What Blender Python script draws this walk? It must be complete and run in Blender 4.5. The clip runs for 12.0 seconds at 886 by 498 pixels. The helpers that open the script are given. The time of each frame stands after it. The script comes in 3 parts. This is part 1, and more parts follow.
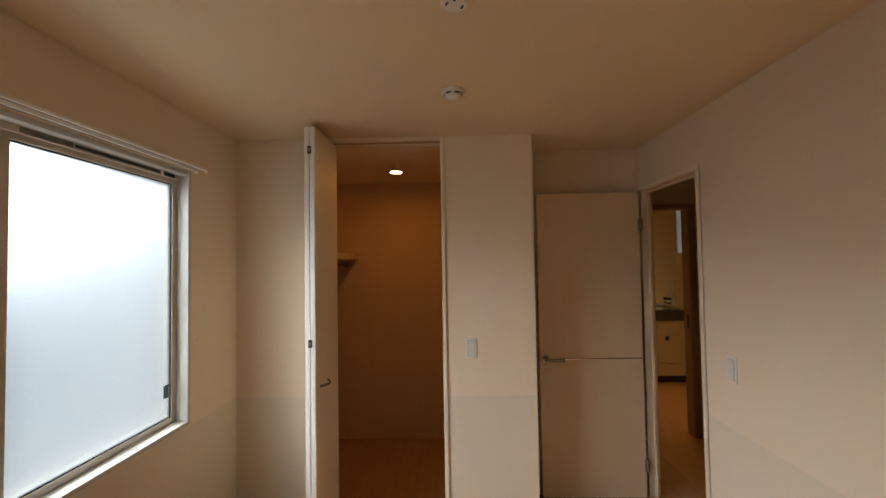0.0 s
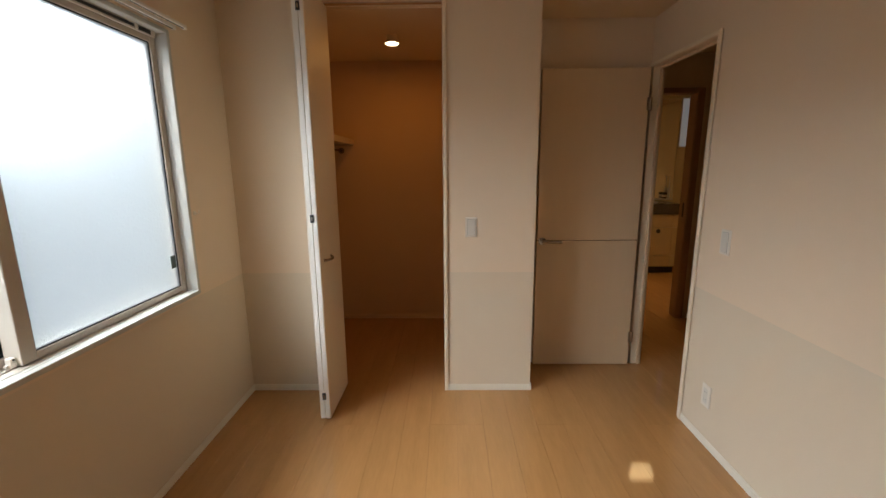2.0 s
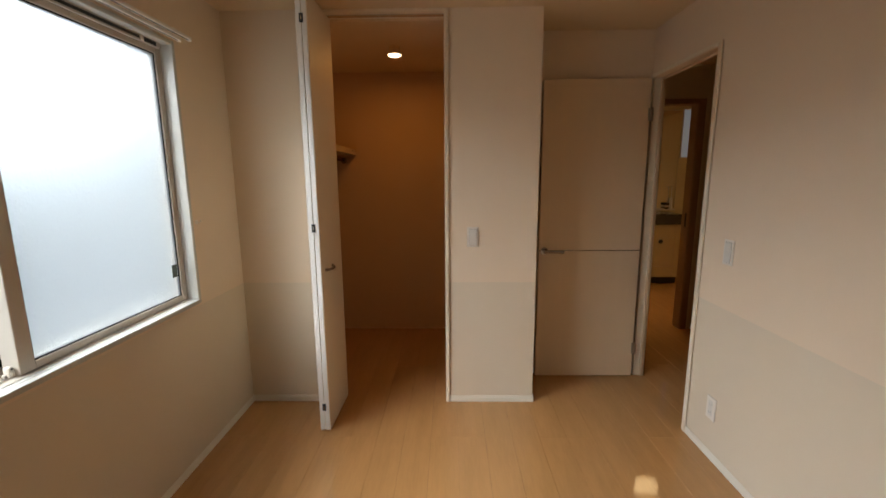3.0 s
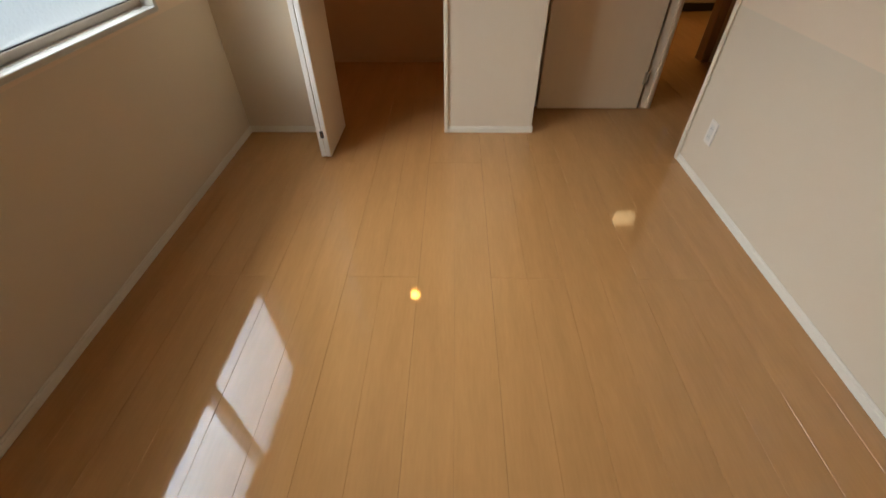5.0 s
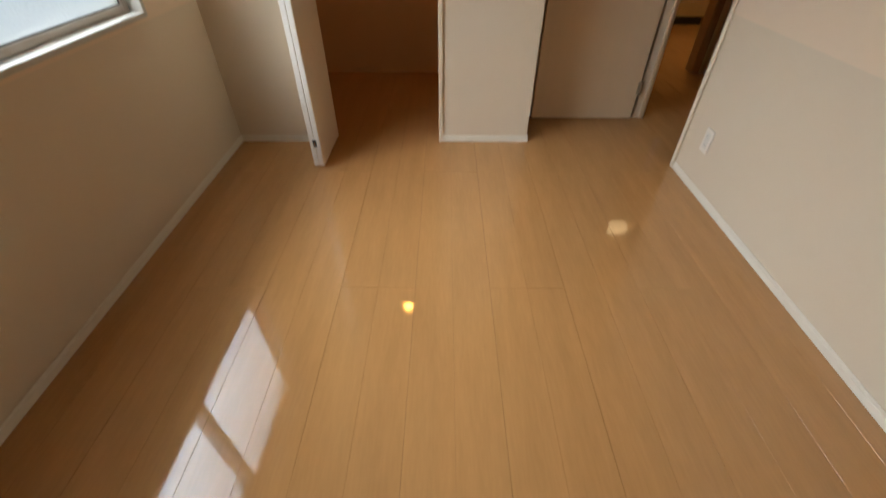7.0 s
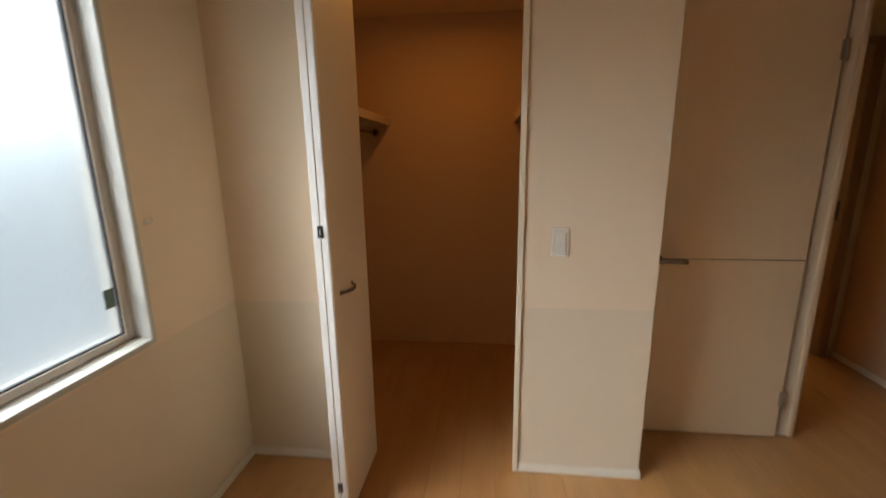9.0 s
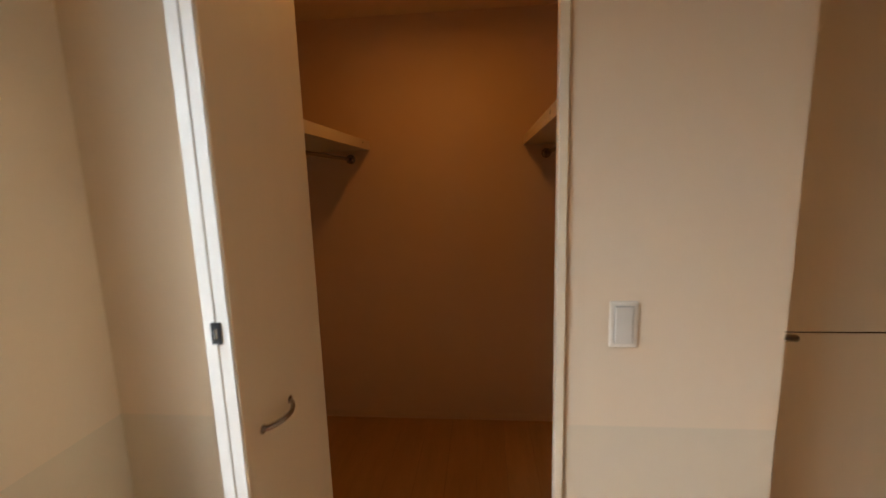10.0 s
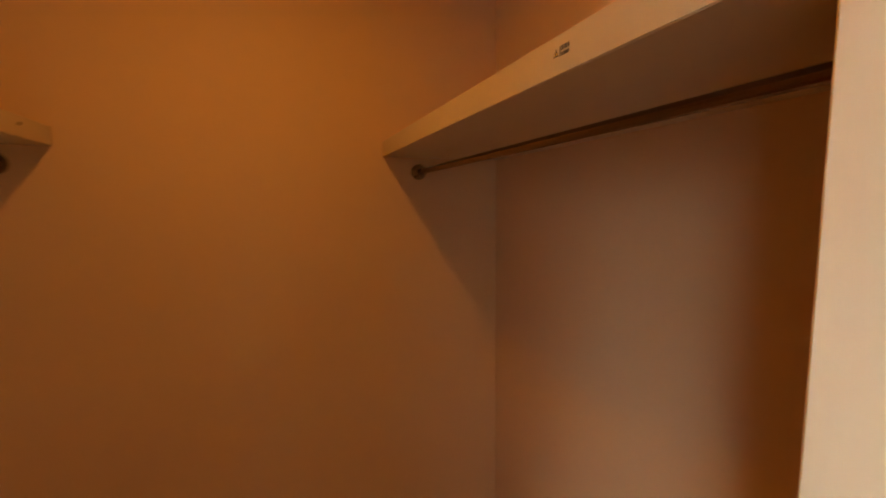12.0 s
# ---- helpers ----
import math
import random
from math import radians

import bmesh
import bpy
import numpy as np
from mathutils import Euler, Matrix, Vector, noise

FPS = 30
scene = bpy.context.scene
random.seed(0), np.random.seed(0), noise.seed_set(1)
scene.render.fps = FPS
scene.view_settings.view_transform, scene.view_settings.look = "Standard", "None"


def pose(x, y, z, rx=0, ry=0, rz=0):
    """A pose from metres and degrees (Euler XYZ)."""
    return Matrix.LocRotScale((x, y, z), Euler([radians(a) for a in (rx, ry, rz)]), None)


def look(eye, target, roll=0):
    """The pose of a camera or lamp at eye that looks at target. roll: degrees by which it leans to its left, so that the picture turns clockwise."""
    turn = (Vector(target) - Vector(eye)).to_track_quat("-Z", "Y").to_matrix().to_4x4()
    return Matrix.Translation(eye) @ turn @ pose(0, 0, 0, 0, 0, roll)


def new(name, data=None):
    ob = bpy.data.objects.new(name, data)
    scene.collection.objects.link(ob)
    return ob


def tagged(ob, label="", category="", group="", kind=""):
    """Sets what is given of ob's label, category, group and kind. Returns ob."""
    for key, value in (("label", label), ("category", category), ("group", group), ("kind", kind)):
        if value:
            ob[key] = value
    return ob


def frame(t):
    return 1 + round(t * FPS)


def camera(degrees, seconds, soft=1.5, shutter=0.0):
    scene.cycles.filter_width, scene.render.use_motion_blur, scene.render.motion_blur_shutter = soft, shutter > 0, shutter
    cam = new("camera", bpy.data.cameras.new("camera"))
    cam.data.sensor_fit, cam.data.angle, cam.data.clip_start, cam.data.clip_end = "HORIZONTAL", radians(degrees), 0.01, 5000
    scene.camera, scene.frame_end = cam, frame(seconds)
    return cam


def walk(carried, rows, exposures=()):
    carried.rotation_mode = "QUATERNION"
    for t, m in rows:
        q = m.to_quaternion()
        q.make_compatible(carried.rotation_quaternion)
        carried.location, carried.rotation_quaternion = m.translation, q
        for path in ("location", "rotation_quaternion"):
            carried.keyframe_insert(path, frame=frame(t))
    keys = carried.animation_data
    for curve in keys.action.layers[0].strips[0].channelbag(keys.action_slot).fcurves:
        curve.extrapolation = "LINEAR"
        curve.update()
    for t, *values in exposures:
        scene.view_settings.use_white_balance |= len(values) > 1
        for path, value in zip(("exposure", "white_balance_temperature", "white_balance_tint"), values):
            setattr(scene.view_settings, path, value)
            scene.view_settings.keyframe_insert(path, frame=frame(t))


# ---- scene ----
cam = camera(92.9, 12.0, 1.5, 0.5)
PATH = [
    (0, (0.076, 0.484, 1.572), (0.019, 2.483, 1.637), -0.9),
    (0.5, (0.08, 0.477, 1.566), (0.037, 2.476, 1.597), -1.3),
    (1, (0.076, 0.473, 1.536), (0.039, 2.471, 1.457), -1.6),
    (1.5, (0.063, 0.484, 1.471), (0.005, 2.459, 1.162), -0.9),
    (2, (0.029, 0.493, 1.427), (0.0, 2.455, 1.039), -0.5),
    (2.5, (0.032, 0.5, 1.443), (0.005, 2.472, 1.11), 0.1),
    (2.7, (0.029, 0.5, 1.44), (-0.002, 2.475, 1.126), -0.2),
    (4.3, (0.061, 0.485, 1.315), (0.011, 2.206, 0.298), -1.0),
    (4.5, (0.044, 0.496, 1.306), (0.004, 2.119, 0.138), -0.6),
    (5, (0.059, 0.504, 1.256), (0.011, 1.984, -0.088), -0.7),
    (5.5, (0.059, 0.524, 1.248), (0.016, 1.939, -0.165), -0.2),
    (6, (0.055, 0.514, 1.218), (0.029, 1.932, -0.192), 0.0),
    (6.5, (0.065, 0.52, 1.23), (0.041, 1.931, -0.187), -0.2),
    (7, (0.034, 0.531, 1.22), (0.026, 2.048, -0.083), -0.0),
    (7.5, (-0.011, 0.59, 1.289), (-0.072, 2.328, 0.302), -0.6),
    (7.7, (-0.039, 0.641, 1.303), (-0.119, 2.427, 0.407), -0.1),
    (9.3, (-0.129, 1.515, 1.421), (-0.356, 3.469, 1.064), -0.9),
    (9.5, (-0.139, 1.643, 1.422), (-0.35, 3.606, 1.098), -0.5),
    (10, (-0.183, 1.95, 1.43), (-0.375, 3.915, 1.113), -1.7),
    (10.5, (-0.3, 2.266, 1.433), (-0.291, 4.233, 1.071), -0.1),
    (11, (-0.314, 2.539, 1.438), (-0.347, 4.508, 1.087), -1.0),
    (11.5, (-0.298, 2.799, 1.437), (0.025, 4.748, 1.125), -0.3),
    (12, (-0.297, 2.948, 1.454), (0.439, 4.796, 1.248), -0.6),
]
walk(cam, [(t, look(eye, target, roll)) for t, eye, target, roll in PATH],
     exposures=[(0, 0.14, 6560, 11), (2.5, 0.16, 6560, 11), (5.5, 0.12, 6500, 10), (7.5, 0.2, 6500, 10), (9.3, 0.25, 6500, 10),
                (10, 0.42, 6500, 10), (10.5, 0.38, 6500, 10), (11, 0.55, 6550, 10), (11.5, 0.95, 6900, 10), (12, 1.3, 7500, 10)])

# ---- the room's main planes ----
XL, XR = -1.249, 1.342            # window wall, door wall
YB, YS = 3.0, -0.9                # closet front, wall behind the start
YC = 4.314                         # back of the closet
CEIL = 2.335
DADO = 0.785                      # where the wallpaper changes tone
WIN = (0.765, 2.514, 0.822, 2.022)  # window opening: y, y, z, z
DOOR = (2.716, 3.365, 2.034)        # door opening: y, y, height
HX, HY = 2.27, 4.3                # hall: far wall, end wall

# ---- world and lamps ----
world = bpy.data.worlds.new("sky")
scene.world = world
world.use_nodes = True
wn = world.node_tree.nodes
sky = wn.new("ShaderNodeTexSky")
sky.sky_type = 'NISHITA'
sky.sun_disc = False
sky.sun_elevation = radians(35)
sky.sun_rotation = radians(200)
world.node_tree.links.new(sky.outputs[0], wn["Background"].inputs[0])
wn["Background"].inputs[1].default_value = 0.08


def lamp(name, kind, m, energy, color, **kw):
    data = bpy.data.lights.new(name, kind)
    data.energy, data.color = energy, color
    if kind == 'AREA':
        data.shape = kw.get("shape", 'RECTANGLE')
        data.size = kw["size"]
        data.size_y = kw.get("size_y", kw["size"])
        data.spread = radians(kw.get("spread", 180))
    else:
        data.shadow_soft_size = kw.get("size", 0.04)
    ob = new(name, data)
    ob.matrix_world = m
    return ob


LAMP_POS = (-0.355, 3.60)
lamp("window_daylight", 'AREA', look((XL - 1.92, 1.6, 2.95), (XL + 0.5, 1.7, 1.3)), 255, (0.858, 0.945, 1.02), size=5.2, size_y=1.8)
lamp("window_glow", 'AREA', look((XL - 0.16, 1.64, 1.43), (0, 1.64, 1.43)), 2.0, (0.86, 0.96, 1.02), size=1.80, size_y=1.22)
lamp("closet_lamp_light", 'AREA', look((*LAMP_POS, CEIL - 0.094), (LAMP_POS[0], LAMP_POS[1] + 0.001, 0)), 1.68, (1.0, 0.405, 0.046), size=0.095, shape='DISK')
lamp("washroom_lamp_light", 'AREA', look((2.28, 5.08, CEIL - 0.07), (2.28, 5.081, 0)), 3.4, (1.0, 0.64, 0.29), size=0.48, size_y=0.26, spread=112)


# ---- materials ----
def material(name, color, rough=0.5, metal=0.0, spec=0.5, vary=0.06, scale=6.0, grain=180.0, bump=0.05, dist=0.0006,
             stretch=(1, 1, 1), random_by=0.0, coat=0.0, contrast=1.0):
    """A surface with soft variation at a large and a fine scale, and a fine relief."""
    m = bpy.data.materials.new(name)
    m.use_nodes = True
    n, l = m.node_tree.nodes, m.node_tree.links
    b = n["Principled BSDF"]
    b.inputs["Metallic"].default_value = metal
    b.inputs["Specular IOR Level"].default_value = spec
    b.inputs["Coat Weight"].default_value = coat
    b.inputs["Coat Roughness"].default_value = 0.08
    tc = n.new("ShaderNodeTexCoord")
    mp = n.new("ShaderNodeMapping")
    mp.inputs["Scale"].default_value = stretch
    l.new(tc.outputs["Object"], mp.inputs["Vector"])
    if random_by:
        oi = n.new("ShaderNodeObjectInfo")
        mul = n.new("ShaderNodeMath")
        mul.operation = 'MULTIPLY'
        mul.inputs[1].default_value = 37.0
        l.new(oi.outputs["Random"], mul.inputs[0])
        l.new(mul.outputs[0], mp.inputs["Location"])
    big, fine = n.new("ShaderNodeTexNoise"), n.new("ShaderNodeTexNoise")
    big.inputs["Scale"].default_value, big.inputs["Detail"].default_value = scale, 3
    fine.inputs["Scale"].default_value, fine.inputs["Detail"].default_value = grain, 2
    for t in (big, fine):
        l.new(mp.outputs[0], t.inputs["Vector"])
    mix = n.new("ShaderNodeMix")
    mix.data_type = 'RGBA'
    dark = [c * (1 - vary * 1.6) for c in color]
    lite = [min(1, c * (1 + vary)) for c in color]
    mix.inputs[6].default_value, mix.inputs[7].default_value = (*dark, 1), (*lite, 1)
    add = n.new("ShaderNodeMath")
    add.operation = 'MULTIPLY_ADD'
    add.inputs[1].default_value, add.inputs[2].default_value = 0.35, 0.0
    l.new(fine.outputs[0], add.inputs[0])
    tot = n.new("ShaderNodeMath")
    tot.operation = 'MULTIPLY_ADD'
    tot.inputs[1].default_value = 0.65
    l.new(big.outputs[0], tot.inputs[0])
    l.new(add.outputs[0], tot.inputs[2])
    mc = n.new("ShaderNodeMapRange")
    mc.inputs[1].default_value, mc.inputs[2].default_value = 0.5 - 0.5 / contrast, 0.5 + 0.5 / contrast
    l.new(tot.outputs[0], mc.inputs[0])
    l.new(mc.outputs[0], mix.inputs[0])
    if random_by:
        hsv = n.new("ShaderNodeHueSaturation")
        mr = n.new("ShaderNodeMapRange")
        mr.inputs[3].default_value, mr.inputs[4].default_value = 1 - random_by, 1 + random_by
        l.new(oi.outputs["Random"], mr.inputs[0])
        l.new(mr.outputs[0], hsv.inputs["Value"])
        l.new(mix.outputs[2], hsv.inputs["Color"])
        l.new(hsv.outputs[0], b.inputs["Base Color"])
    else:
        l.new(mix.outputs[2], b.inputs["Base Color"])
    rr = n.new("ShaderNodeMapRange")
    rr.inputs[3].default_value, rr.inputs[4].default_value = max(0.02, rough * 0.82), min(1, rough * 1.18)
    l.new(big.outputs[0], rr.inputs[0])
    l.new(rr.outputs[0], b.inputs["Roughness"])
    if bump:
        bp = n.new("ShaderNodeBump")
        bp.inputs["Strength"].default_value, bp.inputs["Distance"].default_value = bump, dist
        l.new(fine.outputs[0], bp.inputs["Height"])
        l.new(bp.outputs[0], b.inputs["Normal"])
    return m


def glow(name, color, strength):
    m = bpy.data.materials.new(name)
    m.use_nodes = True
    b = m.node_tree.nodes["Principled BSDF"]
    b.inputs["Base Color"].default_value = (*color, 1)
    b.inputs["Emission Color"].default_value = (*color, 1)
    b.inputs["Emission Strength"].default_value = strength
    return m


def frosted(name, rough):
    m = bpy.data.materials.new(name)
    m.use_nodes = True
    n, l = m.node_tree.nodes, m.node_tree.links
    b = n["Principled BSDF"]
    b.inputs["Base Color"].default_value = (0.88, 0.925, 0.935, 1)
    b.inputs["Transmission Weight"].default_value = 1
    b.inputs["Roughness"].default_value = rough
    b.inputs["IOR"].default_value = 1.3
    tc, no, bp = n.new("ShaderNodeTexCoord"), n.new("ShaderNodeTexNoise"), n.new("ShaderNodeBump")
    no.inputs["Scale"].default_value = 95
    no.inputs["Detail"].default_value = 3
    bp.inputs["Strength"].default_value, bp.inputs["Distance"].default_value = 1.0, 0.0025
    l.new(tc.outputs["Object"], no.inputs["Vector"])
    l.new(no.outputs[0], bp.inputs["Height"])
    l.new(bp.outputs[0], b.inputs["Normal"])
    return m


WALL_UP = material("wallpaper_white", (0.785, 0.626, 0.458), 0.8, vary=0.025, scale=1.3, grain=420, bump=0.35, dist=0.0012, spec=0.25)
WALL_LOW = material("wallpaper_beige", (0.712, 0.592, 0.442), 0.8, vary=0.025, scale=1.3, grain=420, bump=0.35, dist=0.0012, spec=0.25)
# white paper with the lamp's orange and the dimness put into its colour
WALL_WARM_DIM = material("wallpaper_warm_dimmed", (0.665, 0.455, 0.285), 0.8, vary=0.025, scale=1.3, grain=420, bump=0.35, dist=0.0012, spec=0.25)
# tan carries the floor's warm bounce and the soft shade on white paper
CEILING = material("ceiling_paper_shade_tan", (0.745, 0.565, 0.35), 0.85, vary=0.025, scale=1.2, grain=380, bump=0.3, dist=0.0012, spec=0.2)
TRIM = material("white_trim", (0.80, 0.745, 0.675), 0.4, vary=0.02, scale=3, grain=90, bump=0.03)
# white casing with its brightness under the window lamp toned down in the colour
CASING = material("window_casing_dimmed_white", (0.52, 0.495, 0.435), 0.5, vary=0.03, scale=3, grain=90, bump=0.03)
LEAF = material("white_woodgrain_laminate", (0.80, 0.67, 0.495), 0.56, vary=0.035, scale=5, grain=60, bump=0.05, stretch=(3, 3, 0.15))
CREAM = material("warm_cream_laminate", (0.775, 0.575, 0.365), 0.5, vary=0.035, scale=5, grain=60, bump=0.05, stretch=(3, 3, 0.15))
LAM = material("cream_shelf_laminate", (0.57, 0.455, 0.31), 0.45, vary=0.03, scale=4, grain=50, bump=0.04, stretch=(3, 0.2, 3))
WOOD = material("maple_floor", (0.49, 0.25, 0.09), 0.055, vary=0.065, scale=3.2, grain=19, bump=0.006, dist=0.0004, spec=0.9, stretch=(6, 0.7, 1), random_by=0.02, contrast=2.6)
BASE = material("cream_baseboard", (0.80, 0.73, 0.61), 0.45, vary=0.02, scale=3, grain=90, bump=0.03)
GROOVE = material("floor_groove", (0.27, 0.135, 0.05), 0.6, vary=0.1)
ALU = material("champagne_aluminium", (0.55, 0.475, 0.39), 0.42, metal=0.0, vary=0.03, scale=8, grain=240, bump=0.02)
GASKET = material("black_rubber", (0.012, 0.012, 0.013), 0.85, vary=0.1, spec=0.1)
STEEL = material("chrome", (0.62, 0.60, 0.57), 0.18, metal=1.0, vary=0.03, bump=0.0)
# chrome rail's dark orange reflections put into a brown base; door inlay shares it
DARKSTEEL = material("steel_dimmed_brown", (0.20, 0.145, 0.11), 0.2, metal=1.0, vary=0.04, bump=0.0)
FLANGE = material("dull_chrome", (0.32, 0.28, 0.25), 0.25, metal=1.0, vary=0.04, bump=0.0)
PLASTIC = material("white_plastic", (0.79, 0.71, 0.61), 0.35, vary=0.015, scale=10, grain=300, bump=0.02)
ROCKER = material("grey_white_plastic", (0.69, 0.635, 0.56), 0.3, vary=0.015, scale=10, grain=300, bump=0.02)
ROCKER_SHADOW = material("rocker_shadow_line", (0.42, 0.38, 0.32), 0.5, vary=0.03)
RAILSLOT = material("rail_slot", (0.20, 0.16, 0.12), 0.75, vary=0.1, spec=0.15)
HINGE = material("tan_hinge_metal", (0.42, 0.32, 0.22), 0.4, metal=0.5, vary=0.04, bump=0.0)
SLOT = material("dark_slot", (0.02, 0.018, 0.016), 0.6, vary=0.1)
TAG = material("green_label", (0.12, 0.17, 0.15), 0.5, vary=0.08)
YELLOW = material("warning_yellow", (0.75, 0.48, 0.05), 0.45, vary=0.05)
INK = material("black_ink", (0.09, 0.07, 0.055), 0.5, vary=0.05)
VANITY = material("vanity_cream_panel", (0.55, 0.42, 0.25), 0.3, vary=0.03)
COUNTER = material("dark_counter", (0.06, 0.052, 0.042), 0.12, vary=0.12, scale=20)
# brown holds the hall's dim orange shade over a white frame
SHADED_BROWN = material("shaded_frame_brown", (0.40, 0.26, 0.15), 0.45, vary=0.05, scale=4, grain=50, stretch=(3, 3, 0.15))
WALL_WASH = material("washroom_wallpaper", (0.79, 0.68, 0.48), 0.75, vary=0.03, scale=1.5, grain=400, bump=0.3, dist=0.001)
SOAP = material("white_bottle", (0.8, 0.78, 0.74), 0.3, vary=0.02)
BLACKPL = material("black_plastic", (0.02, 0.02, 0.022), 0.35, vary=0.05)
GLASS = frosted("frosted_glass", 0.58)
LENS = glow("lit_lamp_lens", (1.0, 0.80, 0.48), 5.0)
LENS2 = glow("lit_lamp_lens_wash", (1.0, 0.72, 0.36), 2.4)
SKYCARD = glow("pale_daylight", (0.72, 0.86, 1.0), 0.10)
MIRROR = material("mirror_silver", (0.9, 0.9, 0.88), 0.02, metal=1.0, vary=0.0, bump=0.0)


# ---- building helpers ----
def thing(name, origin, label="", category="", group="", kind=""):
    ob = new(name)
    ob.empty_display_size = 0.05
    ob.location = origin
    return tagged(ob, label, category, group, kind)


def root_of(ob):
    while ob.parent:
        ob = ob.parent
    return ob


def finish(name, bm, mats, smooth=False):
    me = bpy.data.meshes.new(name)
    bmesh.ops.recalc_face_normals(bm, faces=bm.faces[:])
    bm.to_mesh(me)
    bm.free()
    for m in (mats if isinstance(mats, (list, tuple)) else [mats]):
        me.materials.append(m)
    if smooth:
        me.polygons.foreach_set("use_smooth", [True] * len(me.polygons))
        me.set_sharp_from_angle(angle=radians(35))
    return me


def part(name, bm, mats, parent, label="", smooth=False):
    """Links a bmesh, drawn in the place's own coordinates, as one mesh under a thing or a part."""
    o = root_of(parent)
    bmesh.ops.transform(bm, matrix=Matrix.Translation(-o.location), verts=bm.verts[:])
    ob = new(name, finish(name, bm, mats, smooth))
    ob.parent = parent
    return tagged(ob, label)


def solid(name, bm, mats, origin, label="", category="", group="", kind="", smooth=False):
    bmesh.ops.transform(bm, matrix=Matrix.Translation(-Vector(origin)), verts=bm.verts[:])
    ob = new(name, finish(name, bm, mats, smooth))
    ob.location = origin
    return tagged(ob, label, category, group, kind)


def box(x0, x1, y0, y1, z0, z1, bevel=0.0, bm=None, mi=0, seg=1):
    bm = bm or bmesh.new()
    t = bmesh.new()
    bmesh.ops.create_cube(t, size=1)
    for v in t.verts:
        v.co = Vector(((x0 + x1) / 2 + v.co.x * (x1 - x0), (y0 + y1) / 2 + v.co.y * (y1 - y0), (z0 + z1) / 2 + v.co.z * (z1 - z0)))
    if bevel:
        bmesh.ops.bevel(t, geom=t.edges[:], offset=bevel, segments=seg, affect='EDGES', profile=0.5)
    join(bm, t, mi)
    return bm


def join(bm, t, mi=0):
    vs = [bm.verts.new(v.co) for v in t.verts]
    t.verts.index_update()
    for f in t.faces:
        nf = bm.faces.new([vs[v.index] for v in f.verts])
        nf.material_index = mi
    t.free()


def lathe(profile, centre, axis='z', n=28, bm=None, mi=0):
    """A turned body: profile of (radius, height) along an axis from centre."""
    bm = bm or bmesh.new()
    rings = []
    for r, h in profile:
        ring = []
        for k in range(n):
            a = 2 * math.pi * k / n
            c, s = r * math.cos(a), r * math.sin(a)
            p = {'z': (c, s, h), 'y': (c, h, s), 'x': (h, c, s)}[axis]
            ring.append(bm.verts.new(Vector(centre) + Vector(p)))
        rings.append(ring)
    for a, b in zip(rings, rings[1:]):
        for k in range(n):
            f = bm.faces.new((a[k], a[(k + 1) % n], b[(k + 1) % n], b[k]))
            f.material_index = mi
    for ring in (rings[0], rings[-1]):
        f = bm.faces.new(ring)
        f.material_index = mi
    return bm


def tube(points, radius, n=12, bm=None, flat=1.0):
    """A round bar along points."""
    bm = bm or bmesh.new()
    pts = [Vector(p) for p in points]
    rings = []
    for k, p in enumerate(pts):
        d = (pts[min(k + 1, len(pts) - 1)] - pts[max(k - 1, 0)]).normalized()
        side = d.cross(Vector((0, 0, 1)) if abs(d.z) < 0.9 else Vector((1, 0, 0))).normalized()
        up = side.cross(d)
        rings.append([bm.verts.new(p + radius * (math.cos(2 * math.pi * i / n) * side + flat * math.sin(2 * math.pi * i / n) * up)) for i in range(n)])
    for a, b in zip(rings, rings[1:]):
        for i in range(n):
            bm.faces.new((a[i], a[(i + 1) % n], b[(i + 1) % n], b[i]))
    bm.faces.new(rings[0])
    bm.faces.new(rings[-1])
    return bm


def wall(name, blocks, label, mats=(WALL_UP, WALL_LOW), split=DADO):
    """A wall of blocks (x0, x1, y0, y1, z0, z1), papered in two tones that meet at the dado line."""
    bm = bmesh.new()
    for x0, x1, y0, y1, z0, z1 in blocks:
        if split and z0 < split < z1:
            box(x0, x1, y0, y1, z0, split, bm=bm, mi=1)
            box(x0, x1, y0, y1, split, z1, bm=bm, mi=0)
        else:
            box(x0, x1, y0, y1, z0, z1, bm=bm, mi=1 if split and z1 <= split else 0)
    return solid(name, bm, list(mats), (blocks[0][0], blocks[0][2], 0), label, "wall", kind="structure")


# ---- large structure ----
T = CEIL
w0, w1, wz0, wz1 = WIN
wall("wall_west", [(XL - 0.10, XL, -1.0, w0, 0, T), (XL - 0.10, XL, w1, YC + 0.1, 0, T), (XL - 0.10, XL, w0, w1, 0, wz0), (XL - 0.10, XL, w0, w1, wz1, T)],
     "two-tone white and beige papered wall with a window opening")
wall("wall_south", [(XL, XR + 0.07, YS - 0.1, YS, 0, T)], "plain two-tone papered wall")
wall("wall_north_1", [(XL, -0.80, YB, YB + 0.1, 0, T)], "two-tone papered wall beside the closet opening")
wall("wall_north_2", [(0.016, 0.545, YB, YB + 0.1, 0, T), (0.46, 0.545, YB + 0.1, YC, 0, T)], "two-tone papered wall pier between closet and door recess")
wall("wall_recess", [(0.545, XR + 0.07, 3.40, 3.5, 0, T)], "two-tone papered back wall of the door recess")
d0, d1, dz = DOOR
wall("wall_east", [(XR, XR + 0.07, YS, d0 - 0.03, 0, T), (XR, XR + 0.07, d0 - 0.03, d1 + 0.035, dz + 0.022, T)],
     "two-tone white and beige papered wall with a doorway")
# closet and hall walls carry warm light and shade in their paper colour
wall("closet_wall_north", [(XL, 0.545, YC, YC + 0.1, 0, T)], "papered back wall of the walk-in closet, warm lamp shade put into its colour", (WALL_WARM_DIM, WALL_WARM_DIM), 0)
